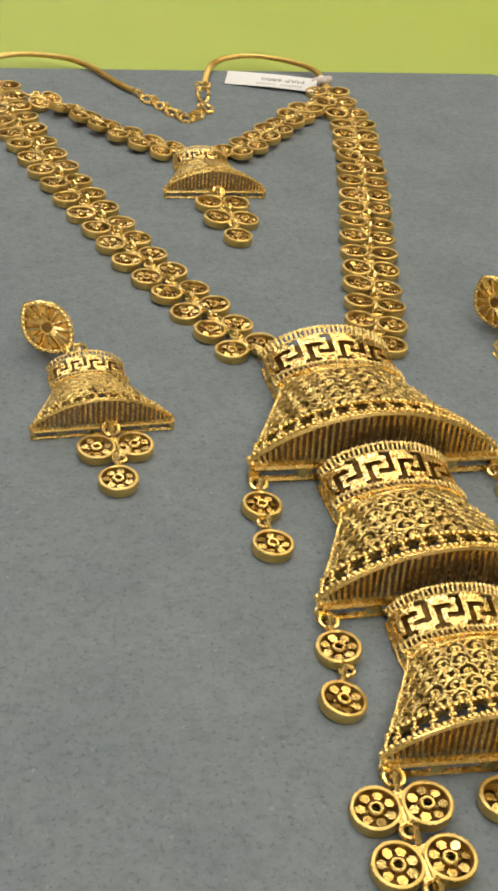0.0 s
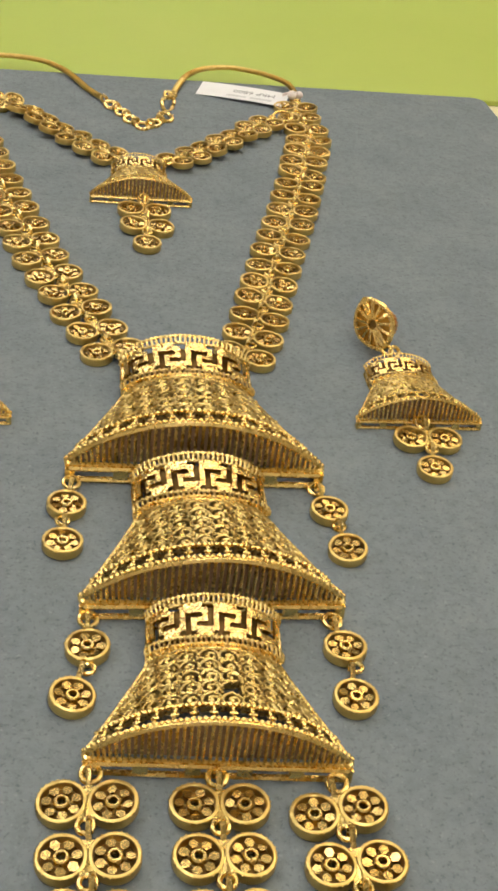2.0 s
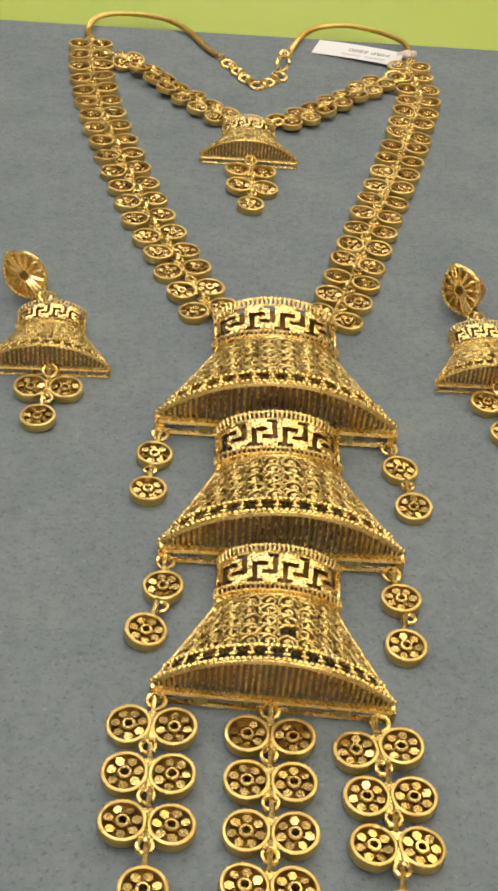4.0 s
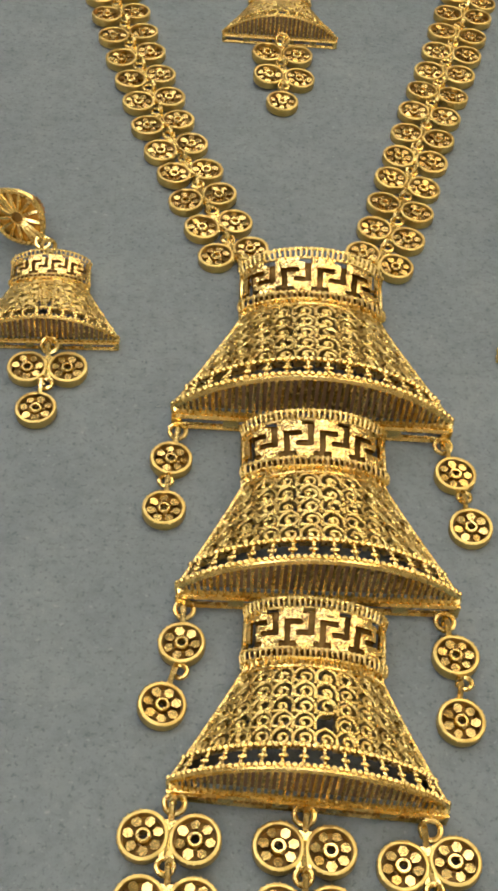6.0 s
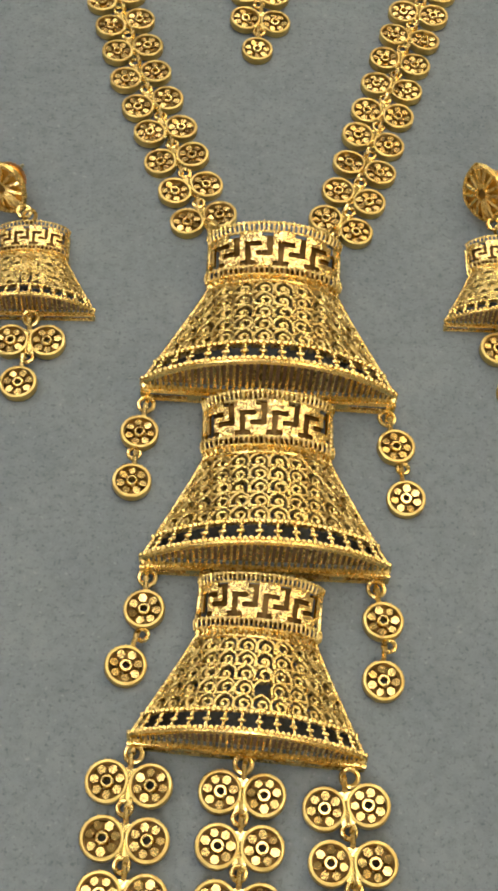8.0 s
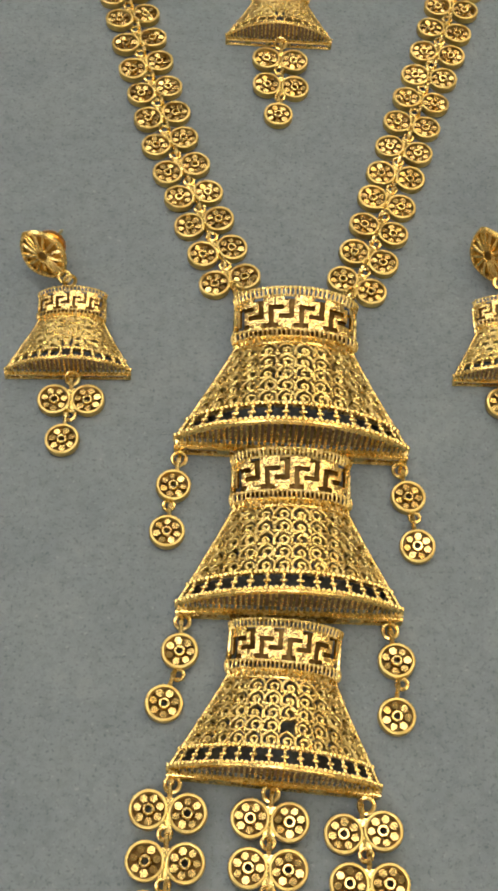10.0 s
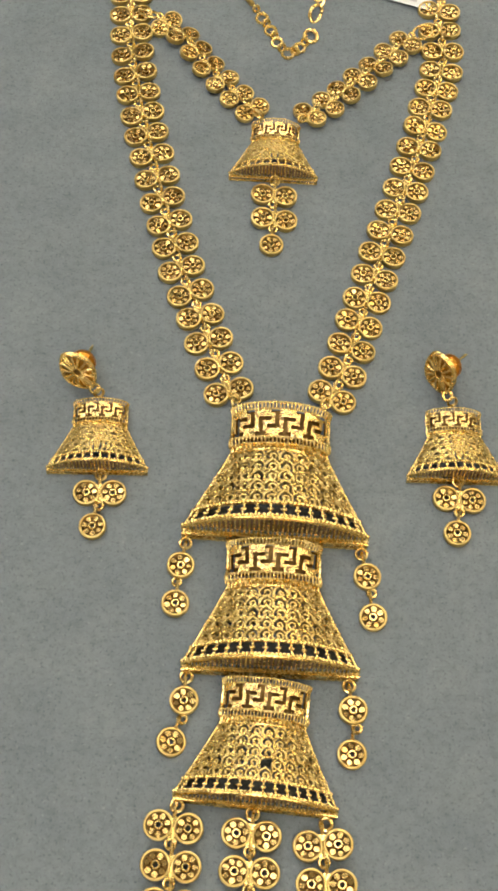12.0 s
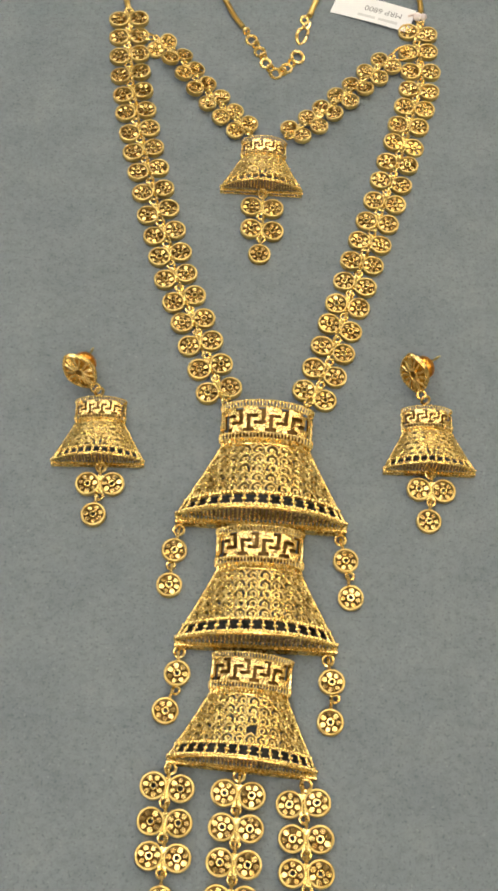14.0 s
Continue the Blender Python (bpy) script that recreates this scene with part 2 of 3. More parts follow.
# ---- round filigree discs and links ----
def disc_meshes():
    rng = random.Random(5)
    rim = Geo()
    rim.lathe([(4.3, 0.15), (4.42, 0.5), (4.42, 2.0), (4.3, 2.28), (4.12, 2.36), (3.78, 2.34), (3.64, 2.2), (3.58, 1.6), (3.58, 0.15)], 36)
    for i in range(26):
        w = TAU * i / 26 + rng.uniform(-0.05, 0.05)
        rim.ball((4.3 * math.cos(w), 4.3 * math.sin(w), rng.choice((2.0, 2.1, 2.15))), rng.uniform(0.16, 0.28), 3, 5)
    # the back plate's dark colour holds the shade between the petals
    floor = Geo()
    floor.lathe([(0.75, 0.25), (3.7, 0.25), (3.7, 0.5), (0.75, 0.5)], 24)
    hub = Geo()
    hub.lathe([(0.72, 0.5), (0.72, 2.1), (0.82, 2.35), (1.2, 2.35), (1.38, 2.1), (1.38, 0.5)], 16)
    cuts = []
    for variant in range(12):
        cut = Geo()
        nx, ny, r = rng.gauss(0, 0.07), rng.gauss(0, 0.07), rng.uniform(0.80, 0.96)
        top, low = [], []
        for k in range(6):
            a = TAU * (k + 0.5) / 6
            dx, dy = 1.05 * r * math.cos(a), r * math.sin(a)
            top.append((2.6 + dx, dy, 1.85 + nx * dx + ny * dy))
            low.append((2.6 + 0.85 * dx, 0.85 * dy, 1.2))
        cut.add(top + low, [tuple(range(6))] + [(k, k + 6, (k + 1) % 6 + 6, (k + 1) % 6) for k in range(6)])
        cut.tube([(1.15, 0, 1.25), (3.5, 0, 1.25)], 0.26, 4)
        cuts.append(cut.mesh("petal", 1.0, 20))
    for me in cuts:
        me.materials.append(GOLD_PETAL)
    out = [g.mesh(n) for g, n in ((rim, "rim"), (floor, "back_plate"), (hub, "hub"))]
    for me, mt in zip(out, (GOLD_CAST, GOLD_SHADED, GOLD)):
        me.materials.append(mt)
    return out, cuts


(RIM, BACK, HUB), PETALS = disc_meshes()
pick = random.Random(11)


def disc_parts(parent, x, y, size=1.0):
    m = place(x, y, 0, 0, 0, pick.uniform(0, 360)) @ Matrix.Diagonal((size, size, 1.05 * size, 1))
    part("disc_rim", RIM, GOLD_CAST, parent, "", m)
    part("back_plate", BACK, GOLD_SHADED, parent, "", m)
    part("hub", HUB, GOLD, parent, "", m)
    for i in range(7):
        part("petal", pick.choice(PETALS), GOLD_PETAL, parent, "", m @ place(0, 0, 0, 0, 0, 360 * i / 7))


def pair_body():
    """The bridge of a two-disc link: a soldered spine, an eye below and a wire hook above."""
    g = Geo()
    g.tube([(0, 1.9, 1.5), (0, 0.9, 1.9), (0, -1.0, 1.9), (0, -3.3, 1.9)], [0.5, 0.62, 0.62, 0.7], 8)
    rows = ((-3.5, 1.35), (-2.2, 0.95), (0.0, 0.6), (2.0, 0.9), (2.9, 1.2))
    top = [(w, y, 2.34) for y, w in rows] + [(-w, y, 2.34) for y, w in rows[::-1]]
    low = [(x, y, 1.2) for x, y, _ in top]
    k = len(top)
    g.add(top + low, [tuple(range(k))] + [(i, k + i, k + (i + 1) % k, (i + 1) % k) for i in range(k)])
    g.ring((0, -4.9, 2.2), 1.36, 0.52, None, 20, 7)
    return g.mesh("link")


def single_body():
    g = Geo()
    g.tube([(0, 4.2, 1.4), (0, 5.0, 1.6)], 0.6, 7)
    g.ring((0, -5.7, 1.4), 1.32, 0.48, None, 20, 7)
    return g.mesh("link")


def end_body():
    g = Geo()
    g.tube([(0, 4.2, 1.4), (0, 5.0, 1.6)], 0.6, 7)
    return g.mesh("link")


def hook_mesh(top, low):
    """A bent wire that runs up from the link through the eye above it."""
    g = Geo()
    g.tube([(0, low, 1.5), (0, low + 0.45 * (top - low), 2.9), (0, top - 0.6, 3.8), (0, top + 0.5, 3.2), (0, top + 0.8, 1.8), (0, top + 0.2, 1.1)], 0.56, 7)
    return g.mesh("hook")


PAIR, SINGLE, LAST = pair_body(), single_body(), end_body()
PAIR_HOOK, ROW_HOOK, SINGLE_HOOK = hook_mesh(5.9, 2.4), hook_mesh(5.9, 0.4), hook_mesh(7.2, 4.0)
for me in (PAIR, SINGLE, LAST, PAIR_HOOK, ROW_HOOK, SINGLE_HOOK):
    me.materials.append(GOLD)


DOWN = place(0, -0.4)


def pair_link(parent, m, spread=4.35, hook=None):
    m = DOWN @ m
    link = part("link", PAIR, GOLD, parent, "", m)
    disc_parts(link, -spread, 0)
    disc_parts(link, spread, 0)
    part("hook", hook or PAIR_HOOK, GOLD, link)
    return link


def single_link(parent, m, last=False):
    m = DOWN @ m
    link = part("drop", LAST if last else SINGLE, GOLD, parent, "", m)
    disc_parts(link, 0, 0)
    part("hook", SINGLE_HOOK, GOLD, link)
    return link


# ---- the bell-shaped pendants ----
BASE = 4.6


class Bell:
    """The arched shell of a bell: v runs along its axis from the lip (0) to the top (45), s across it from -1 to 1."""

    def __init__(self):
        self.tables = {}

    def sizes(self, v):
        if v >= 30.4:
            return 16.2, 4.7 + 3.2 * min(1.0, (v - 30.4) / 13.6), 0.60
        if v >= 28.6:
            q = (v - 28.6) / 1.8
            return 15.4 + 0.8 * q, 6.6 - 1.9 * q, 0.66 - 0.06 * q
        q = (28.6 - v) / 28.6
        return 15.4 + 14.4 * q ** 1.08, 6.6 + 5.1 * q ** 0.85, 0.66 + 0.2 * q

    def table(self, v):
        key = round(v, 3)
        if key not in self.tables:
            w, h, e = self.sizes(v)
            a = np.linspace(-math.pi / 2, math.pi / 2, 161)
            x, z = w * np.sin(a), BASE + h * np.abs(np.cos(a)) ** (2 * e)
            arc = np.r_[0, np.cumsum(np.hypot(np.diff(x), np.diff(z)))]
            self.tables[key] = (x, z, arc)
        return self.tables[key]

    def length(self, v):
        return float(self.table(v)[2][-1])

    def at(self, v, s, off=0.0):
        x, z, arc = self.table(v)
        d = (s + 1) / 2 * arc[-1]
        px, pz = float(np.interp(d, arc, x)), float(np.interp(d, arc, z))
        if off:
            e = 0.01 * arc[-1]
            ax, az = float(np.interp(d - e, arc, x)), float(np.interp(d - e, arc, z))
            bx, bz = float(np.interp(d + e, arc, x)), float(np.interp(d + e, arc, z))
            n = math.hypot(bx - ax, bz - az) or 1.0
            px, pz = px - off * (bz - az) / n, pz + off * (bx - ax) / n
        return (px, v - 0.06 * (pz - BASE) * min(1.0, max(0.0, v - 31) / 14), pz)

    def up(self, v, s):
        return (Vector(self.at(v, s, 0.5)) - Vector(self.at(v, s, -0.5))).normalized()

    def arc(self, v, off=0.0, n=40):
        return [self.at(v, -1 + 2 * i / n, off) for i in range(n + 1)]


BELL = Bell()
# One repeat of the meander; dots are openings.
KEY = ("###..#",
       "####.#",
       "...#.#",
       ".###.#",
       ".#...#",
       ".#####",
       "..###.")


def comb(v0, v1, off, step, flare=0.0):
    g, n = Geo(), int(BELL.length((v0 + v1) / 2) / step)
    for v, o in ((v0, off), (v1, off + flare)):
        g.tube(BELL.arc(v, o - 0.25), 0.34, 5)
    for i in range(n + 1):
        s = -0.985 + 1.97 * i / n
        g.tube([BELL.at(v0 - 0.25, s, off), BELL.at((v0 + v1) / 2, s, off + 0.12 + flare / 2), BELL.at(v1 + 0.25, s, off + flare)], 0.36, 5)
    return g


def key_band(v0, v1, rng, cut, facets):
    g, rows = Geo(), len(KEY)
    n = int(BELL.length(38) / ((v1 - v0) / rows))
    for j in range(rows):
        for i in range(n):
            if KEY[rows - 1 - j][(i + 4) % 6] == ".":
                continue
            gap = [KEY[rows - 1 - min(max(j + dj, 0), rows - 1)][(i + 4 + di) % 6] == "." for di, dj in ((-1, 0), (1, 0), (0, -1), (0, 1))]
            ins = [cut if q else -0.05 for q in gap]
            s0, s1 = -1 + 2 * (i + ins[0]) / n, -1 + 2 * (i + 1 - ins[1]) / n
            a, b = v0 + (v1 - v0) * (j + ins[2]) / rows, v0 + (v1 - v0) * (j + 1 - ins[3]) / rows
            # hammered facets, each tilted its own way
            for p in range(facets):
                for q in range(facets):
                    sa, sb = s0 + (s1 - s0) * p / facets, s0 + (s1 - s0) * (p + 1) / facets
                    va, vb = a + (b - a) * q / facets, a + (b - a) * (q + 1) / facets
                    t = [0.35 + rng.gauss(0, 0.075 if facets > 1 else 0.09) for _ in range(4)]
                    corners = [(v, max(-1, min(1, w))) for v, w in ((va, sa), (va, sb), (vb, sb), (vb, sa))]
                    g.block([BELL.at(v, w, -0.45) for v, w in corners], [BELL.at(v, w, o) for (v, w), o in zip(corners, t)])
    return g


def strip(v0, v1, off0, off1, n=40, thick=0.5):
    g = Geo()
    steps = 5
    rows = []
    for k in range(steps):
        q = k / (steps - 1)
        dip = -0.7 * math.sin(math.pi * q)
        rows.append(BELL.arc(v0 + (v1 - v0) * q, off0 + (off1 - off0) * q + dip, n))
    back = [BELL.arc(v, o - thick - 0.7, n) for v, o in ((v0, off0), (v1, off1))]
    verts = [p for r in rows + back for p in r]
    w, faces = n + 1, []
    for k in range(steps - 1):
        faces += [(k * w + i, k * w + i + 1, (k + 1) * w + i + 1, (k + 1) * w + i) for i in range(n)]
    faces += [(steps * w + i, (steps + 1) * w + i, (steps + 1) * w + i + 1, steps * w + i + 1) for i in range(n)]
    g.add(verts, faces)
    return g


def beads(v, off, r, step):
    g, n = Geo(), int(BELL.length(v) / step)
    for i in range(n + 1):
        g.ball(BELL.at(v, -1 + 2 * i / n, off), r, 4, 6)
    return g


def scroll_cells(v0, v1, width, height, rng, turns):
    """Rows of fish-scale cells, each an ogee arch that holds a small spiral; alternate rows are shifted by half a cell."""
    rows = max(2, int(round((v1 - v0) / height)))
    out = []
    for j in range(rows):
        vc = v0 + (v1 - v0) * (j + 0.5) / rows
        h = (v1 - v0) / rows
        n = int(round(BELL.length(vc) * 0.97 / width))
        half = BELL.length(vc) / 2
        for i in range(n + (j % 2)):
            c = ((i + (0.5 if j % 2 == 0 else 0.0)) / n * 2 - 1) * 0.97
            hand = 1 if c < 0.25 else -1
            slip = rng.uniform(-0.07, 0.07)
            arch = [(-0.5, -0.62), (-0.5, -0.3), (-0.5, 0.0), (-0.36, 0.26), (0.0, 0.5), (0.36, 0.26), (0.5, 0.0), (0.5, -0.3), (0.5, -0.62)]
            spiral = [(-0.5, -0.40), (-0.34, -0.52), (-0.1, -0.54)]
            for k in range(turns):
                w = -1.2 + 0.6 * k
                rad = (0.32 + slip) - 0.20 * k / 10
                spiral.append((0.02 + slip + rad * math.cos(w), -0.20 + slip + rad * 1.1 * math.sin(w)))
            cell = []
            for line in (arch, spiral):
                path = []
                for x, y in line:
                    s = c + hand * x * width / half
                    if abs(s) < 0.99:
                        path.append((min(max(vc + y * h, v0 - 0.6), v1 + 0.3), s))
                cell.append(path)
            if len(cell[0]) > 3:
                out.append(cell)
    return out


def build_bell(name, fine, rng):
    """Meshes of one bell as (part name, Geo, material)."""
    out = []
    frame_wire = Geo()
    for side in (-1, 1):
        edge = [BELL.at(44.2 * k / 24, side, 0) for k in range(25)]
        frame_wire.tube([(x, y, z - 0.2) for x, y, z in edge], 0.62, 6)
        for k in range(52):
            x, y, z = BELL.at(0.5 + 28.5 * k / 51, side * 0.985, 0.35)
            frame_wire.ball((x, y, z), 0.5, 4, 6)
        low = [(side * BELL.sizes(44.2 * k / 24)[0], 44.2 * k / 24, 0.5) for k in range(25)]
        frame_wire.tube(low, 0.5, 5)
        wall, n = [], 24
        for k in range(n + 1):
            v = 44.2 * k / n
            w = BELL.sizes(v)[0]
            wall += [(side * (w - 0.1), v, 0.4), (side * (w - 0.1), v, BASE), (side * (w - 0.6), v, BASE), (side * (w - 0.6), v, 0.4)]
        faces = []
        for k in range(n):
            for q in range(4):
                r = (q + 1) % 4
                faces.append((4 * k + q, 4 * k + r, 4 * k + 4 + r, 4 * k + 4 + q))
        frame_wire.add(wall, faces)
    frame_wire.tube(BELL.arc(26.7, 0.1), 0.45, 6)
    frame_wire.tube(BELL.arc(0, 0), 0.75, 6)
    frame_wire.tube([(-16.2, 44.2, 0.6), (16.2, 44.2, 0.6)], 0.5, 5)
    out.append((name, frame_wire, GOLD))
    out.append(("comb_rim", comb(42.3, 44.4, 0.25, 1.22 if fine else 1.8, 0.6), GOLD_WIRE))
    out.append(("comb_rim", comb(29.7, 32.4, 0.8, 1.22 if fine else 1.8, -0.2), GOLD_WIRE))
    out.append(("key_band", key_band(32.8, 42.0, rng, 0.03, 2 if fine else 1), GOLD_CUT))
    # added dark sheet behind the meander, its colour gives the openings their shade
    shade_sheet = strip(32.4, 42.4, -1.9, -1.9)
    out.append(("band_shade_sheet", shade_sheet, GOLD_SHADED))
    cove = strip(26.7, 29.9, 0.15, 0.5)
    m = 22 if fine else 12
    for i in range(m):
        s = -0.95 + 1.9 * i / (m - 1) + rng.uniform(-0.01, 0.01)
        cove.tube([BELL.at(26.7, s, 0.3), BELL.at(28.4, s, -0.1), BELL.at(30.2, s, 0.6)], 0.36, 5)
        cove.ball(BELL.at(27.0, s + 0.02, 0.1), 0.5, 4, 6)
    out.append(("cove", cove, GOLD))
    out.append(("beading", beads(5.6, 0.45, 0.82, 1.35 if fine else 1.8), GOLD))
    out.append(("beading", beads(0.7, 0.45, 0.82, 1.35 if fine else 1.8), GOLD))
    n, stout = (14, 1.0) if fine else (12, 1.5)
    for i in range(n):
        s = -0.9 + 1.8 * i / (n - 1)
        post = Geo()
        post.tube([BELL.at(0.6, s), BELL.at(5.6, s)], 0.42 * stout, 5)
        for v, r in ((1.7, 0.52), (3.0, 0.66), (4.2, 0.55), (4.9, 0.5)):
            post.ball(BELL.at(v, s, 0.25), r * stout, 4, 6)
        for d in (-1, 1):
            post.ball(BELL.at(3.1, s + d * 0.02, 0.2), 0.48, 4, 6)
        out.append(("flower_post", post, GOLD))
    # the foot: slats in front of an added dull sunk plate, coloured like the bell's dim inside, a beaded rail and the
    # slotted bar that lies on the board
    n = 40 if fine else 28
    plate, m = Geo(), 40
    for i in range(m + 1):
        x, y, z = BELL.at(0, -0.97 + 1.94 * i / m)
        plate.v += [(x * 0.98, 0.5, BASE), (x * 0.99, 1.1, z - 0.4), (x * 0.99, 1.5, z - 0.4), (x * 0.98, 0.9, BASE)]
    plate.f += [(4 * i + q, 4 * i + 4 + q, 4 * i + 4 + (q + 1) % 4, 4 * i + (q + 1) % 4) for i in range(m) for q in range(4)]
    out.append(("gap_shade_plate", plate, GOLD_GAP_SHADE))
    for i in range(n):
        s = -0.95 + 1.9 * (i + 0.5) / n
        x, y, z = BELL.at(0, s)
        foot = (x * 0.985 + rng.uniform(-0.08, 0.08), -1.2, BASE + 0.2)
        if z - foot[2] > 0.5:
            slat = Geo()
            slat.tube([foot, (x, -0.35, z - 0.3)], 0.44 if fine else 0.58, 6)
            out.append(("slat", slat, GOLD))
    rail = Geo()
    rail.tube([(-28.8, -1.0, BASE), (28.8, -1.0, BASE)], 0.4, 6)
    for i in range(44 if fine else 28):
        x = -28.8 + 57.6 * i / (43 if fine else 27)
        rail.ball((x, -1.2, BASE + 0.3), 0.5, 4, 6)
    out.append(("lower_rail", rail, GOLD_CAST))
    bar = Geo()
    for z in (0.75, BASE - 0.7):
        bar.tube([(-29.2, -1.6, z), (29.2, -1.6, z)], 0.78, 6)
    for i in range(6):
        x, w = -29.0 + 58.0 * i / 5, 1.7 if 0 < i < 5 else 1.1
        bar.block([(x - w, -2.15, 0.3), (x + w, -2.15, 0.3), (x + w, -1.1, 0.3), (x - w, -1.1, 0.3)],
                  [(x - w, -2.15, BASE - 0.4), (x + w, -2.15, BASE - 0.4), (x + w, -1.1, BASE - 0.4), (x - w, -1.1, BASE - 0.4)])
    for side in (-1, 1):
        bar.tube([(side * 29.4, 0.4, 0.9), (side * 29.3, -1.5, 0.9)], 0.8, 6)
        bar.tube([(side * 29.6, 0.4, BASE), (side * 29.2, -1.4, BASE - 0.4)], 0.9, 6)
    out.append(("base_bar", bar, GOLD))
    wires, where, torn_cells = [], [], []
    for arch, spiral in scroll_cells(6.4, 26.7, 4.5 if fine else 6.0, 3.75 if fine else 4.3, rng, 10 if fine else 6):
        g = Geo()
        wide = rng.uniform(0.68, 0.84) if fine else 1.45
        for line, lift in ((arch, 0.2), (spiral, 0.35)):
            if len(line) > 3:
                g.ribbon([BELL.at(v, s, lift + rng.uniform(-0.05, 0.05)) for v, s in line], [BELL.up(v, s) for v, s in line], wide, 2.4)
        if fine and len(spiral) > 6:
            v, s = spiral[-1]
            g.ball(BELL.at(v, s, 0.1), 0.72, 4, 6)
        where.append(arch[len(arch) // 2])
        torn_cells.append((arch, spiral))
        wires.append(g)
    if fine:
        out += [("scroll", g, GOLD_WIRE) for g in wires]
    else:
        joined, fan = Geo(), Geo()
        for g, (v, s) in zip(wires, where):
            if abs(s) > 0.1:
                joined.add(g.v, g.f)
        out.append(("scrollwork", joined, GOLD_WIRE))
        for i in range(-3, 4):
            for v0, v1, wide in ((6.6, 17.0, 0.5), (15.0, 26.0, 0.8)):
                s0, s1 = (0.008 if v0 < 10 else 0.026) * i, (0.03 if v0 < 10 else 0.048) * i
                fan.tube([BELL.at(v0, s0, 0.3), BELL.at((v0 + v1) / 2, 0.55 * (s0 + s1), 0.6), BELL.at(v1, s1, 0.2)], [0.35, wide, 0.3], 6)
        for v in (6.6, 16.0, 25.8):
            fan.tube([BELL.at(v, -0.22 + 0.44 * k / 12, 0.0) for k in range(13)], 0.5, 5)
        out.append(("leaf_fan", fan, GOLD_WIRE))
    made = []
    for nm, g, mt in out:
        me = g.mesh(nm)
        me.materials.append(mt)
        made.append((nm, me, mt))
    # a scroll that has lost its curl and one side
    broken = []
    for arch, spiral in torn_cells:
        g = Geo()
        g.ribbon([BELL.at(v, s, 0.2) for v, s in arch[:5]], [BELL.up(v, s) for v, s in arch[:5]], 0.65, 0.6)
        me = g.mesh("scroll")
        me.materials.append(GOLD_WIRE)
        broken.append(me)
    return made, where, broken


(LARGE_BELL, CELLS, BROKEN) = build_bell("bell_pendant", True, random.Random(3))
(SMALL_BELL, _, _) = build_bell("bell_pendant", False, random.Random(4))


def put_bell(meshes, parent, m, size, label, torn=()):
    scale = Matrix.Diagonal((size, size, size, 1))
    head, cell = None, -1
    for nm, me, mt in meshes:
        cell += nm == "scroll"
        if nm == "scroll" and cell in torn:
            me = BROKEN[cell]
        if head is None:
            head = part(nm, me, mt, parent, label, m @ scale)
        else:
            ob = part(nm, me, mt, head)
            if nm in ("beading", "scrollwork"):
                ob["kind"] = "stuff"
    return head


# ---- the necklace ----
necklace = tagged(new("necklace"), "two-row gold filigree necklace with bell pendants on grey felt", "necklace")

# axis foot, turn and size of the three large bells
# the lowest bell has lost a scroll in its middle
TORN = sorted(range(len(CELLS)), key=lambda i: math.hypot(CELLS[i][0] - 13.5, 28 * (CELLS[i][1] - 0.05)))[:1]
for x, y, turn, size, torn in ((0.0, 0.0, 0.0, 1.0, ()), (0.7, -44.7, 1.0, 0.905, ()), (-1.6, -85.2, -2.6, 0.80, TORN)):
    put_bell(LARGE_BELL, necklace, place(x, y, 0, 0, 0, turn), size, "gold bell with meander band and scroll lattice", torn)
put_bell(SMALL_BELL, necklace, place(-7.8, 149.2, 0, 0, 0, 0.5), 0.56, "small gold bell of the inner row")

# long rows: x, y and turn of every two-disc link, upwards from the top bell
LEFT_ROW = [(-18.4, 53.7, 18), (-22.6, 63.8, 22), (-26.8, 73.9, 17), (-30.7, 83.9, 20), (-34.9, 93.8, 26), (-39.0, 104.0, 24), (-42.2, 114.5, 21),
            (-45.3, 124.8, 26), (-48.8, 135.3, 26), (-51.8, 145.8, 20), (-54.9, 156.5, 22), (-57.9, 167.0, 21), (-60.6, 177.3, 23), (-63.2, 187.8, 17),
            (-65.3, 198.2, 19), (-67.5, 209.0, 17), (-69.2, 220.0, 15), (-70.4, 230.9, 7), (-71.6, 241.5, 8)]
RIGHT_ROW = [(17.1, 54.3, -25), (20.5, 64.5, -21), (23.4, 74.8, -19), (25.8, 85.2, -17), (28.6, 95.6, -8), (31.4, 105.9, -16), (33.9, 116.4, -11),
             (36.9, 126.6, -9), (39.9, 137.1, -8), (42.8, 147.6, -9), (45.3, 158.1, -13), (48.0, 168.7, -8), (50.4, 179.1, -10), (52.6, 189.8, -4),
             (55.2, 200.1, -6), (57.4, 210.3, -9), (58.0, 221.4, 4), (57.0, 233.0, 8), (57.1, 244.5, -12)]
sway = random.Random(21)
for row in (LEFT_ROW, RIGHT_ROW):
    for x, y, turn in row:
        pair_link(necklace, place(x, y, 0.15, sway.gauss(0, 2.0), sway.gauss(0, 2.5), turn + 180), 4.35, ROW_HOOK)

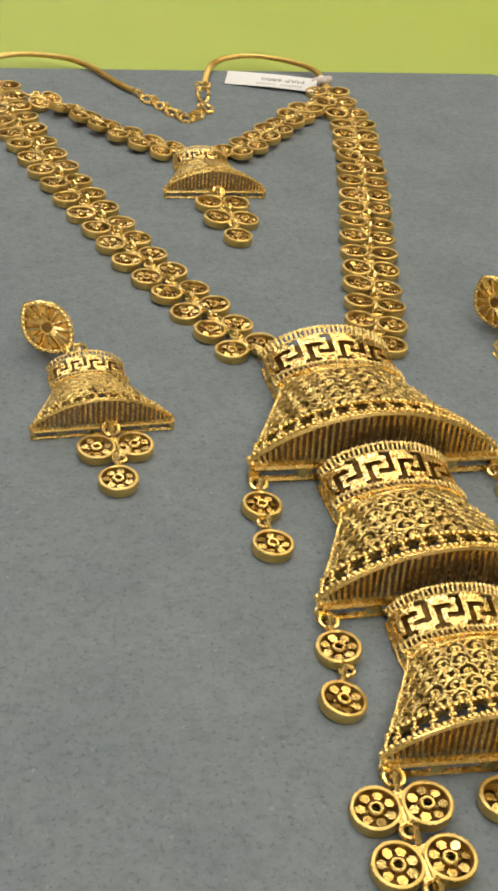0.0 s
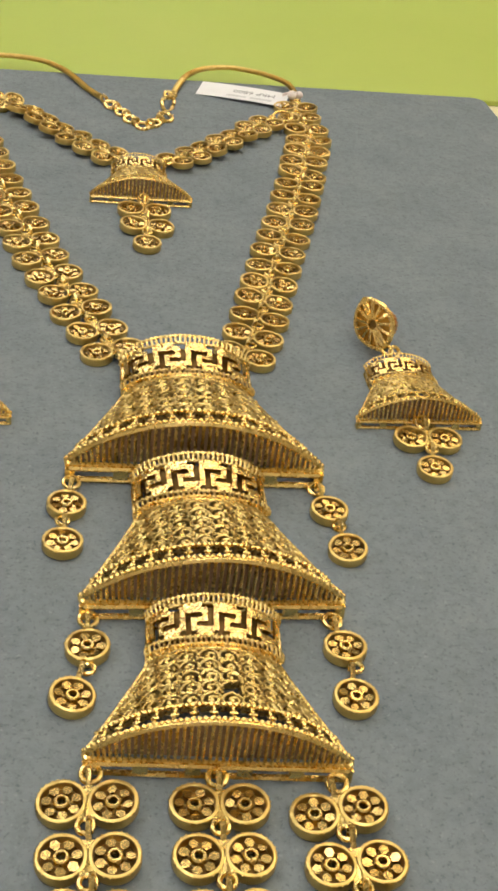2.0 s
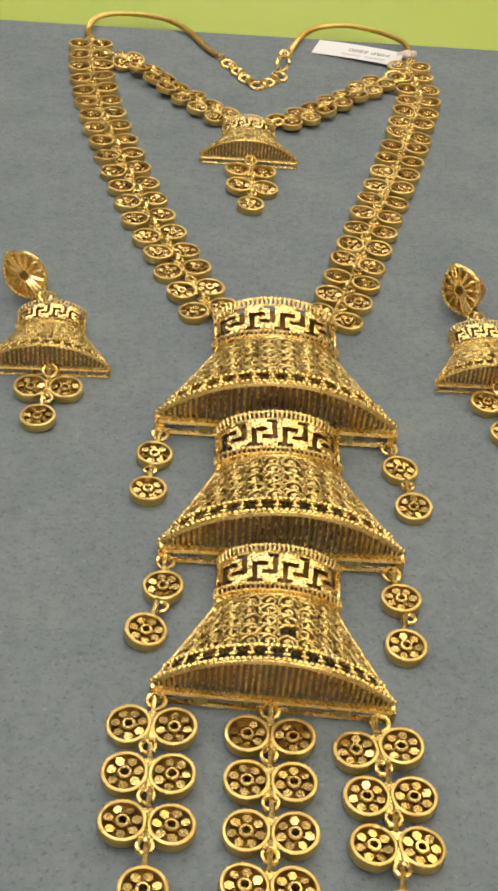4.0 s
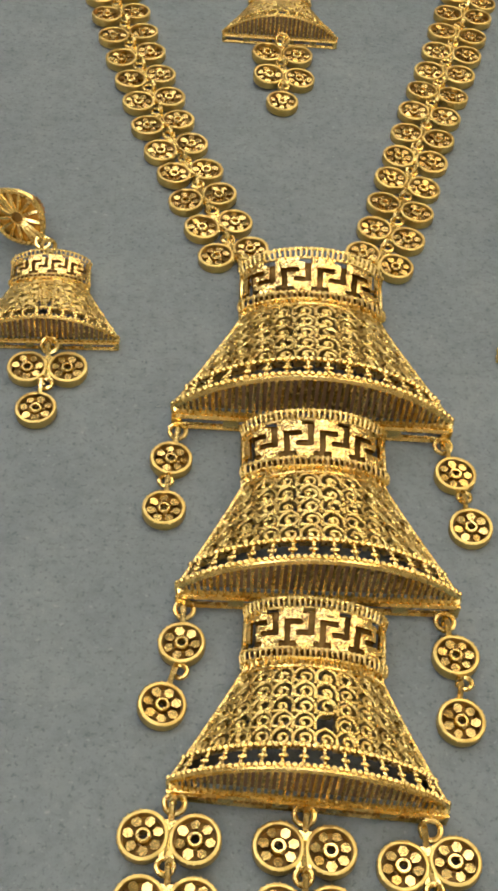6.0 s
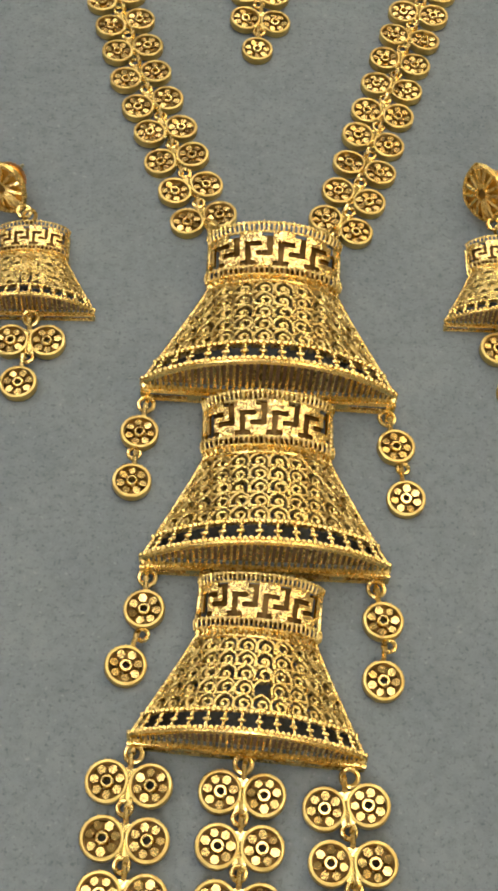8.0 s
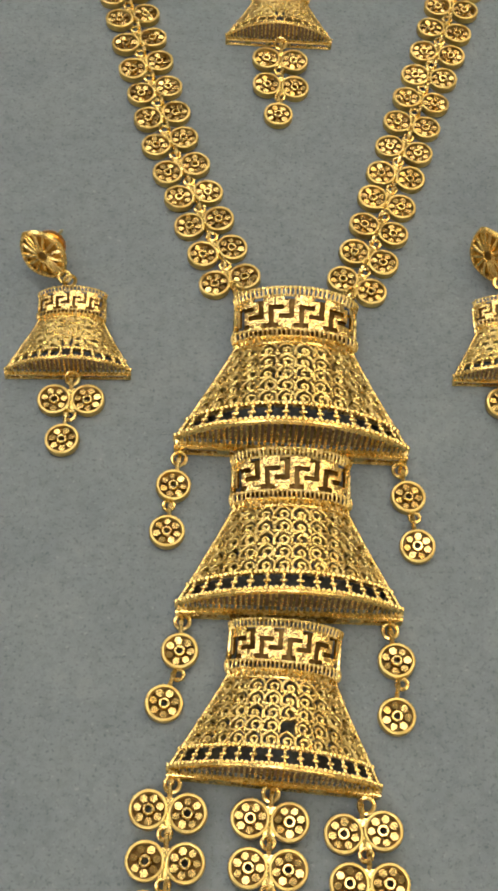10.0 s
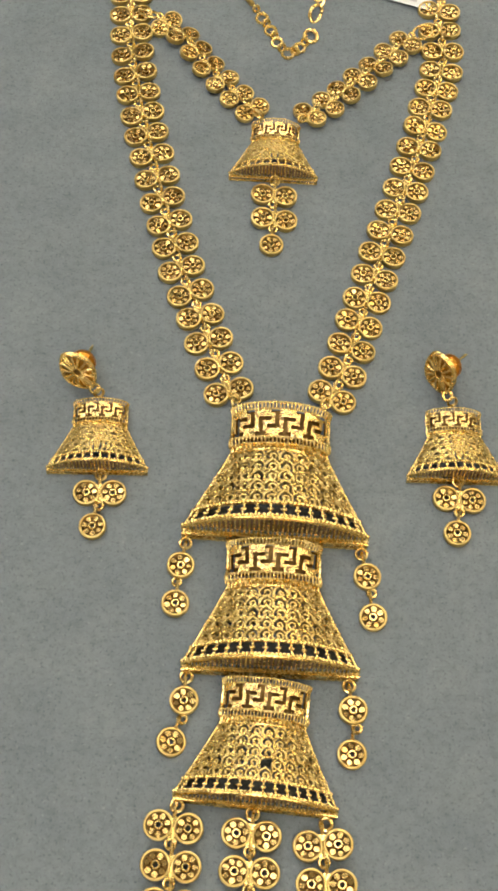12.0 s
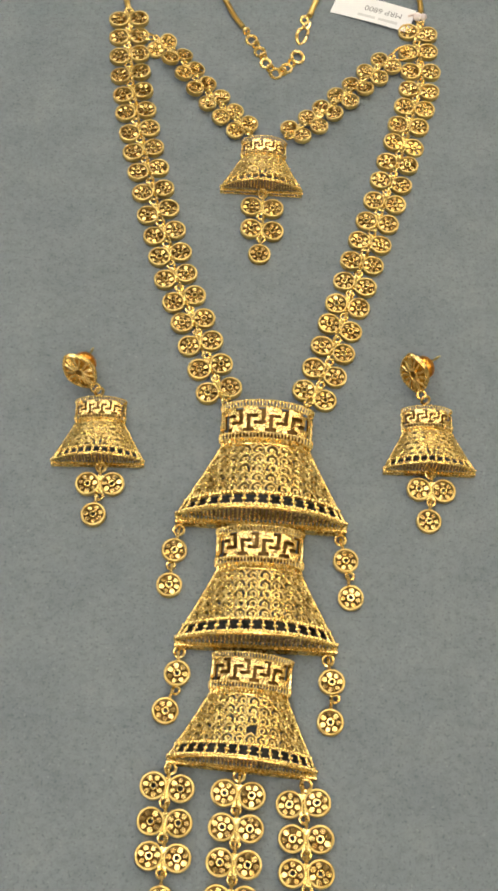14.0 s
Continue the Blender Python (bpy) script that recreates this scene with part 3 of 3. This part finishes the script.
# inner row, leaning on one another like shingles
INNER_LEFT = [(-17.9, 182.6, 38), (-24.4, 189.2, 37), (-30.5, 196.5, 40), (-36.9, 204.1, 43), (-42.6, 212.3, 42), (-48.6, 220.2, 36), (-55.8, 226.4, 46)]
INNER_RIGHT = [(5.1, 181.9, -38), (12.2, 188.0, -42), (18.4, 195.1, -35), (24.7, 202.6, -30), (31.0, 209.9, -29), (37.0, 217.3, -29), (43.0, 224.6, -38)]
for row, hand in ((INNER_LEFT, 1), (INNER_RIGHT, -1)):
    for x, y, turn in row:
        pair_link(necklace, place(x, y, 1.0, -6 + sway.gauss(0, 4), hand * -8 + sway.gauss(0, 5), turn + 180) @ Matrix.Diagonal((0.86, 0.86, 0.9, 1)), 4.2, ROW_HOOK)

# drops at the corners of the two upper bells
DROPS = [((-28.6, -4.4), (-29.6, -11.7), (-30.2, -24.7)), ((28.2, -4.2), (30.2, -11.4), (32.4, -24.9)),
         ((-24.7, -48.6), (-24.7, -55.6), (-27.8, -68.4)), ((25.1, -48.2), (26.6, -55.3), (26.4, -68.6))]
for ring_at, first, second in DROPS:
    g = Geo()
    g.ring((0, 0, 0), 1.75, 0.5, None, 22, 7)
    part("jump_ring", g, GOLD, necklace, "", place(*ring_at, 1.8, 12, 0, 0))
    for (x0, y0), (x, y), last in ((ring_at, first, False), (first, second, True)):
        turn = math.degrees(math.atan2(x - x0, -(y - y0)))
        single_link(necklace, place(x, y, 0.1, sway.gauss(0, 2), sway.gauss(0, 3), turn), last)

# the three long tassels under the lowest bell
TASSELS = [((-24.2, -87.4), ((-24.6, -92.9, -4), (-24.5, -103.7, -1), (-24.2, -114.3, -1)), (-24.0, -126.9)),
           ((-2.2, -88.3), ((-2.1, -93.8, -3), (-2.2, -104.1, 0), (-2.1, -114.8, -2), (-2.6, -125.6, 1)), (-2.5, -138.2)),
           ((19.2, -89.9), ((18.7, -95.4, 6), (19.9, -106.1, 2), (20.2, -116.5, 3)), (20.4, -129.1))]
for ring_at, rows, tip in TASSELS:
    g = Geo()
    g.ring((0, 0, 0), 1.7, 0.52, None, 22, 7)
    part("jump_ring", g, GOLD, necklace, "", place(*ring_at, 2.4, 10, 0, 0))
    for x, y, turn in rows:
        pair_link(necklace, place(x, y, 0.6, sway.gauss(1, 2), sway.gauss(0, 3), turn))
    single_link(necklace, place(*tip, 0.3, 0, sway.gauss(0, 3), 0), True)

# the drop of the small bell
g = Geo()
g.ring((0, 0, 0), 1.7, 0.55, None, 20, 7)
part("jump_ring", g, GOLD, necklace, "", place(-7.2, 146.6, 3.0, 35, 0, 0))
for x, y in ((-7.1, 140.8), (-6.6, 129.5)):
    pair_link(necklace, place(x, y, 0.4, sway.gauss(3, 2), sway.gauss(0, 3), -2), 4.3)
single_link(necklace, place(-7.0, 117.6, 0.2, 2, 2, 0), True)


def smooth_path(points, per=8):
    """A Catmull-Rom curve through the points."""
    p = [Vector(q) for q in points]
    p = [2 * p[0] - p[1]] + p + [2 * p[-1] - p[-2]]
    out = []
    for i in range(1, len(p) - 2):
        for k in range(per):
            t = k / per
            a, b, c, d = p[i - 1 : i + 3]
            out.append(0.5 * (2 * b + (c - a) * t + (2 * a - 5 * b + 4 * c - d) * t * t + (3 * b - a - 3 * c + d) * t ** 3))
    return out + [p[-2]]


def snake_chain(points):
    """A plaited snake chain: a flattened core wrapped by close slanting wires."""
    path = smooth_path(points)
    g = Geo()
    g.tube(path, 1.0, 8)
    dist, nxt = 0.0, 0.0
    for a, b in zip(path, path[1:]):
        seg = (b - a).length
        d = (b - a).normalized()
        while nxt <= dist + seg:
            c = a + d * (nxt - dist)
            q = d.to_track_quat("Z", "Y").to_matrix() @ Euler((radians(28), 0, 0)).to_matrix()
            g.ring(c, 1.02, 0.26, q, 10, 4)
            nxt += 0.72
        dist += seg
    return g


part("snake_chain", snake_chain([(-72.6, 247.5, 2.2), (-74.3, 255.5, 2.6), (-73.2, 263.8, 3.0), (-69.6, 270.2, 3.2), (-63.3, 273.6, 3.2), (-54.2, 274.8, 3.0), (-45.0, 273.6, 2.6),
                                 (-39.4, 270.8, 2.2), (-33.6, 264.4, 1.8), (-29.1, 256.0, 1.5), (-25.5, 248.4, 1.4), (-20.9, 241.3, 1.4)]), GOLD_CAST, necklace, "plaited gold snake chain")
part("snake_chain", snake_chain([(8.4, 251.0, 1.5), (12.2, 264.2, 1.8), (15.9, 271.6, 2.4), (22.3, 277.6, 3.0), (32.9, 280.6, 3.4), (43.5, 278.0, 3.4), (51.5, 273.5, 3.2),
                                 (56.2, 268.6, 3.0), (58.0, 262.0, 2.8), (58.4, 255.4, 2.6)]), GOLD_CAST, necklace, "plaited gold snake chain")
# extension rings, clasp and end rings of the snake chain
for x, y, r, flat, turn in ((-19.2, 239.0, 1.2, 60, 30), (-16.6, 234.2, 2.3, 12, 0), (-14.6, 230.9, 1.5, 70, 40), (-12.6, 227.4, 2.2, 10, 0), (-11.0, 224.2, 1.4, 70, 30),
                            (-9.7, 220.8, 2.1, 14, 0), (-7.6, 217.6, 1.4, 65, 30), (-5.0, 215.4, 2.4, 8, 0), (-2.2, 216.4, 1.5, 60, -30), (-0.4, 218.8, 2.1, 12, 0), (1.6, 221.6, 1.4, 65, -30),
                            (6.2, 248.2, 1.5, 50, 0), (58.0, 252.6, 1.6, 50, 0), (-72.2, 245.8, 1.8, 40, 0)):
    g = Geo()
    g.ring((0, 0, 0), r, 0.68, None, 18, 6)
    part("chain_ring", g, GOLD, necklace, "", place(x, y, 0.55 + 0.7 * r * math.sin(radians(flat)), flat, 0, turn))
clasp = Geo()
clasp.tube([Vector((3.0 * math.cos(a) * (0.55 + 0.45 * math.sin(a / 2) ** 2), 4.0 * math.sin(a), 0)) for a in np.linspace(0.4, TAU + 0.2, 22)], [0.75] * 22, 8)
clasp.tube([(0.2, 3.6, 0.3), (0.6, 5.2, 0.6), (0.2, 7.0, 0.4)], [1.0, 0.8, 0.7], 8)
clasp.tube([(-1.0, 3.4, 0.8), (-2.6, 4.4, 0.9)], [0.5, 0.4], 6)
part("lobster_clasp", clasp, GOLD, necklace, "gold lobster clasp", place(6.0, 238.2, 1.3, 25, 30, -8))
drop_eye = Geo()
drop_eye.ring((0, 0, 0), 2.6, 0.8, None, 20, 7, 1.15)
part("clasp_ring", drop_eye, GOLD, necklace, "", place(4.0, 225.6, 1.0, 10, 0, 20))
# short connectors that tie the inner row to the outer one and the rows to the bells
for a, b in (((-60.0, 229.4), (-66.0, 231.2)), ((47.0, 228.0), (52.6, 231.8)), ((-15.4, 49.4), (-16.6, 51.0)), ((14.6, 49.4), (15.6, 51.2)), ((-14.4, 178.6), (-16.6, 180.6)), ((1.6, 178.2), (3.4, 179.8))):
    g = Geo()
    mid = ((a[0] + b[0]) / 2, (a[1] + b[1]) / 2)
    d = math.atan2(b[1] - a[1], b[0] - a[0])
    half = 0.5 * math.hypot(b[0] - a[0], b[1] - a[1]) + 1.2
    g.ring((0, 0, 0), half, 0.55, None, 18, 6, 0.62)
    part("connector", g, GOLD, necklace, "", place(*mid, 3.0, 20, 0, math.degrees(d)))


# ---- the earrings ----
def leaf_stud():
    """Open almond-shaped plate with radial spokes; long axis y, front face z."""
    def edge(a, k=1.0):
        return (5.3 * k * math.cos(a) * (abs(math.cos(a)) ** 0.6), 7.4 * k * math.sin(a))
    n = 36
    rim = Geo()
    outline = []
    for i in range(n):
        a = TAU * i / n
        x, y = edge(a)
        outline.append((x, y, 0.0))
    rim.tube(outline, 0.75, 6, closed=True)
    rim.tube([(x * 0.97, y * 0.97, -1.3) for x, y, z in outline], 0.6, 6, closed=True)
    wall = [(x * 1.02, y * 1.02, z) for z in (0.2, -1.4) for x, y, _ in outline]
    rim.add(wall, [(i, (i + 1) % n, n + (i + 1) % n, n + i) for i in range(n)])
    for i in range(n):
        x, y, _ = outline[i]
        rim.ball((x, y, 0.6), 0.42, 3, 5)
    spokes = Geo()
    for i in range(15):
        a = TAU * (i + 0.3) / 15
        x, y = edge(a, 0.97)
        h = Vector((1.25 * math.cos(a), 1.6 * math.sin(a), 0.9))
        e = Vector((x, y, 0.1))
        spokes.tube([h, h.lerp(e, 0.5) + Vector((0, 0, 0.35)), e], [0.42, 0.52, 0.6], 5)
    spokes.ring((0, 0, 0.9), 1.4, 0.4, None, 16, 6, 1.25)
    back = Geo()
    back.add([(x * 0.93, y * 0.93, -0.8) for x, y, _ in outline] + [(x * 0.93, y * 0.93, -0.4) for x, y, _ in outline],
             [tuple(range(n))[::-1], tuple(range(n, 2 * n))] + [(i, (i + 1) % n, n + (i + 1) % n, n + i) for i in range(n)])
    screw = Geo()
    screw.lathe([(0.0, -2.4), (1.5, -2.4), (1.9, -4.2), (3.6, -5.0), (4.2, -5.8), (4.2, -7.4), (3.8, -8.2), (1.6, -8.6), (1.2, -9.8), (0.0, -10.0)], 26)
    for i in range(26):
        w = TAU * i / 26
        screw.tube([(4.18 * math.cos(w), 4.18 * math.sin(w), -5.7), (4.18 * math.cos(w), 4.18 * math.sin(w), -7.5)], 0.26, 4)
    pin = Geo()
    pin.tube([(0, 0, -1.0), (0, 0, -17.4), (0, 0, -18.8)], [0.55, 0.5, 0.12], 8)
    return rim, spokes, back, screw, pin


def earring(foot, turn, stud_at, normal, axis, drops, tip):
    top = tagged(new("earring"), "gold bell earring with leaf stud lying on grey felt", "earring", "pair of earrings")
    put_bell(SMALL_BELL, top, place(*foot, 0, 0, 0, turn), 0.555, "")
    rim, spokes, back, screw, pin = leaf_stud()
    ez = Vector(normal).normalized()
    ey = (Vector(axis) - ez * ez.dot(Vector(axis))).normalized()
    ex = ey.cross(ez)
    m = Matrix.Translation(Vector(stud_at) * MM) @ Matrix((ex, ey, ez)).transposed().to_4x4()
    stud = part("stud", rim, GOLD, top, "pierced almond-shaped gold stud", m)
    part("spokes", spokes, GOLD, stud)
    # solid disc in the hub ring, coloured dark as a shaded hollow
    eye = Geo()
    eye.lathe([(0.0, -0.3), (1.15, -0.3), (1.15, 0.5), (0.0, 0.5)], 16)
    part("hub", eye, GOLD_SHADED, stud, "solid hub disc, dark brown for the shade of a hollow")
    part("back_plate", back, GOLD_WARM, stud)
    part("screw_back", screw, COPPER, stud, "orange gold screw back")
    part("pin", pin, GOLD, stud)
    r = radians(turn)
    up = Vector((-math.sin(r), math.cos(r), 0))
    low = (m @ Vector((0, -7.4 * MM, 0))) / MM
    crown = Vector((foot[0], foot[1], 0)) + up * 26.2 + Vector((0, 0, 6.0))
    for c, tilt in ((crown.lerp(low, 0.25), 60), (crown.lerp(low, 0.75), 20)):
        g = Geo()
        g.ring((0, 0, 0), 1.6, 0.5, None, 18, 6)
        part("jump_ring", g, GOLD, top, "", place(c.x, c.y, max(c.z, 2.2), tilt, 0, 25))
    (ax, ay), (bx, by) = drops
    g = Geo()
    g.ring((0, 0, 0), 1.7, 0.55, None, 20, 7)
    part("jump_ring", g, GOLD, top, "", place((ax + bx) / 2 - 0.3, (ay + by) / 2 + 5.9, 2.6, 30, 0, 0))
    pair_link(top, place((ax + bx) / 2, (ay + by) / 2, 0.3, 3, 0, math.degrees(math.atan2(by - ay, bx - ax))))
    single_link(top, place(*tip, 0.2, 2, -2, math.degrees(math.atan2(tip[0] - (ax + bx) / 2, (ay + by) / 2 - tip[1]))), True)
    return top


earring((-60.0, 20.1), 3.2, (-69.9, 53.2, 9.0), (-0.13, -0.86, 0.47), (-11.2, 8.6, 9.0), ((-62.5, 11.7), (-53.9, 12.2)), (-59.1, -0.1))
earring((59.7, 25.3), 2.0, (53.4, 61.8, 9.0), (-0.59, -0.71, 0.39), (-3.7, 12.4, 9.3), ((56.1, 18.2), (64.6, 18.0)), (59.5, 5.8))


# ---- the price tag ----
tag = tagged(new("price_tag"), "white paper price tag with grey print tied to the necklace", "price tag")
TAG_TURN = -17.2
tag.matrix_basis = place(37.0, 256.6, 1.0, 3.0, -2.0, TAG_TURN)
sheet = Geo()
nx = 16
low, high = [], []
for i in range(nx + 1):
    x = -18.2 + 36.4 * i / nx
    z = 0.4 * math.sin(math.pi * i / nx)
    for y in (-6.8, 6.8):
        low.append((x, y, z))
        high.append((x, y, z + 0.25))
k = len(low)
faces = []
for i in range(nx):
    a, b, c, d = 2 * i, 2 * i + 1, 2 * i + 3, 2 * i + 2
    faces += [(a, b, c, d), (k + a, k + d, k + c, k + b), (a, d, k + d, k + a), (b, k + b, k + c, c)]
faces += [(0, k, k + 1, 1), (2 * nx, 2 * nx + 1, k + 2 * nx + 1, k + 2 * nx)]
sheet.add(low + high, faces)
part("paper", sheet, PAPER, tag)
text = bpy.data.curves.new("print", "FONT")
text.body, text.size, text.align_x, text.align_y, text.extrude = "MRP 6800", 4.2 * MM, "CENTER", "CENTER", 0.02 * MM
text.materials.append(INK)
print_ob = new("print", text)
print_ob.parent = tag
print_ob.matrix_basis = place(4.6, 0.8, 0.72, 0, 0, 180)
for x, w in ((-2.0, 8.0), (8.0, 9.0)):
    part("print_bar", slab(x - w / 2, x + w / 2, -4.6, -3.2, 0.62, 0.7), PALE_INK, tag)
knot = Geo()
knot.ball((0, 0, 0), 2.1, 6, 10, 0.8)
knot.ball((2.6, 0.6, 0.1), 1.7, 6, 10, 0.9)
knot.tube([(-4.0, -0.6, -0.4), (-1.5, 0.2, 0.5), (1.0, -0.3, 1.2), (3.4, 1.6, 0.2)], 0.6, 6)
part("thread_knot", knot, THREAD, tag, "pinkish white thread knot", place(20.0, 1.6, 2.2))
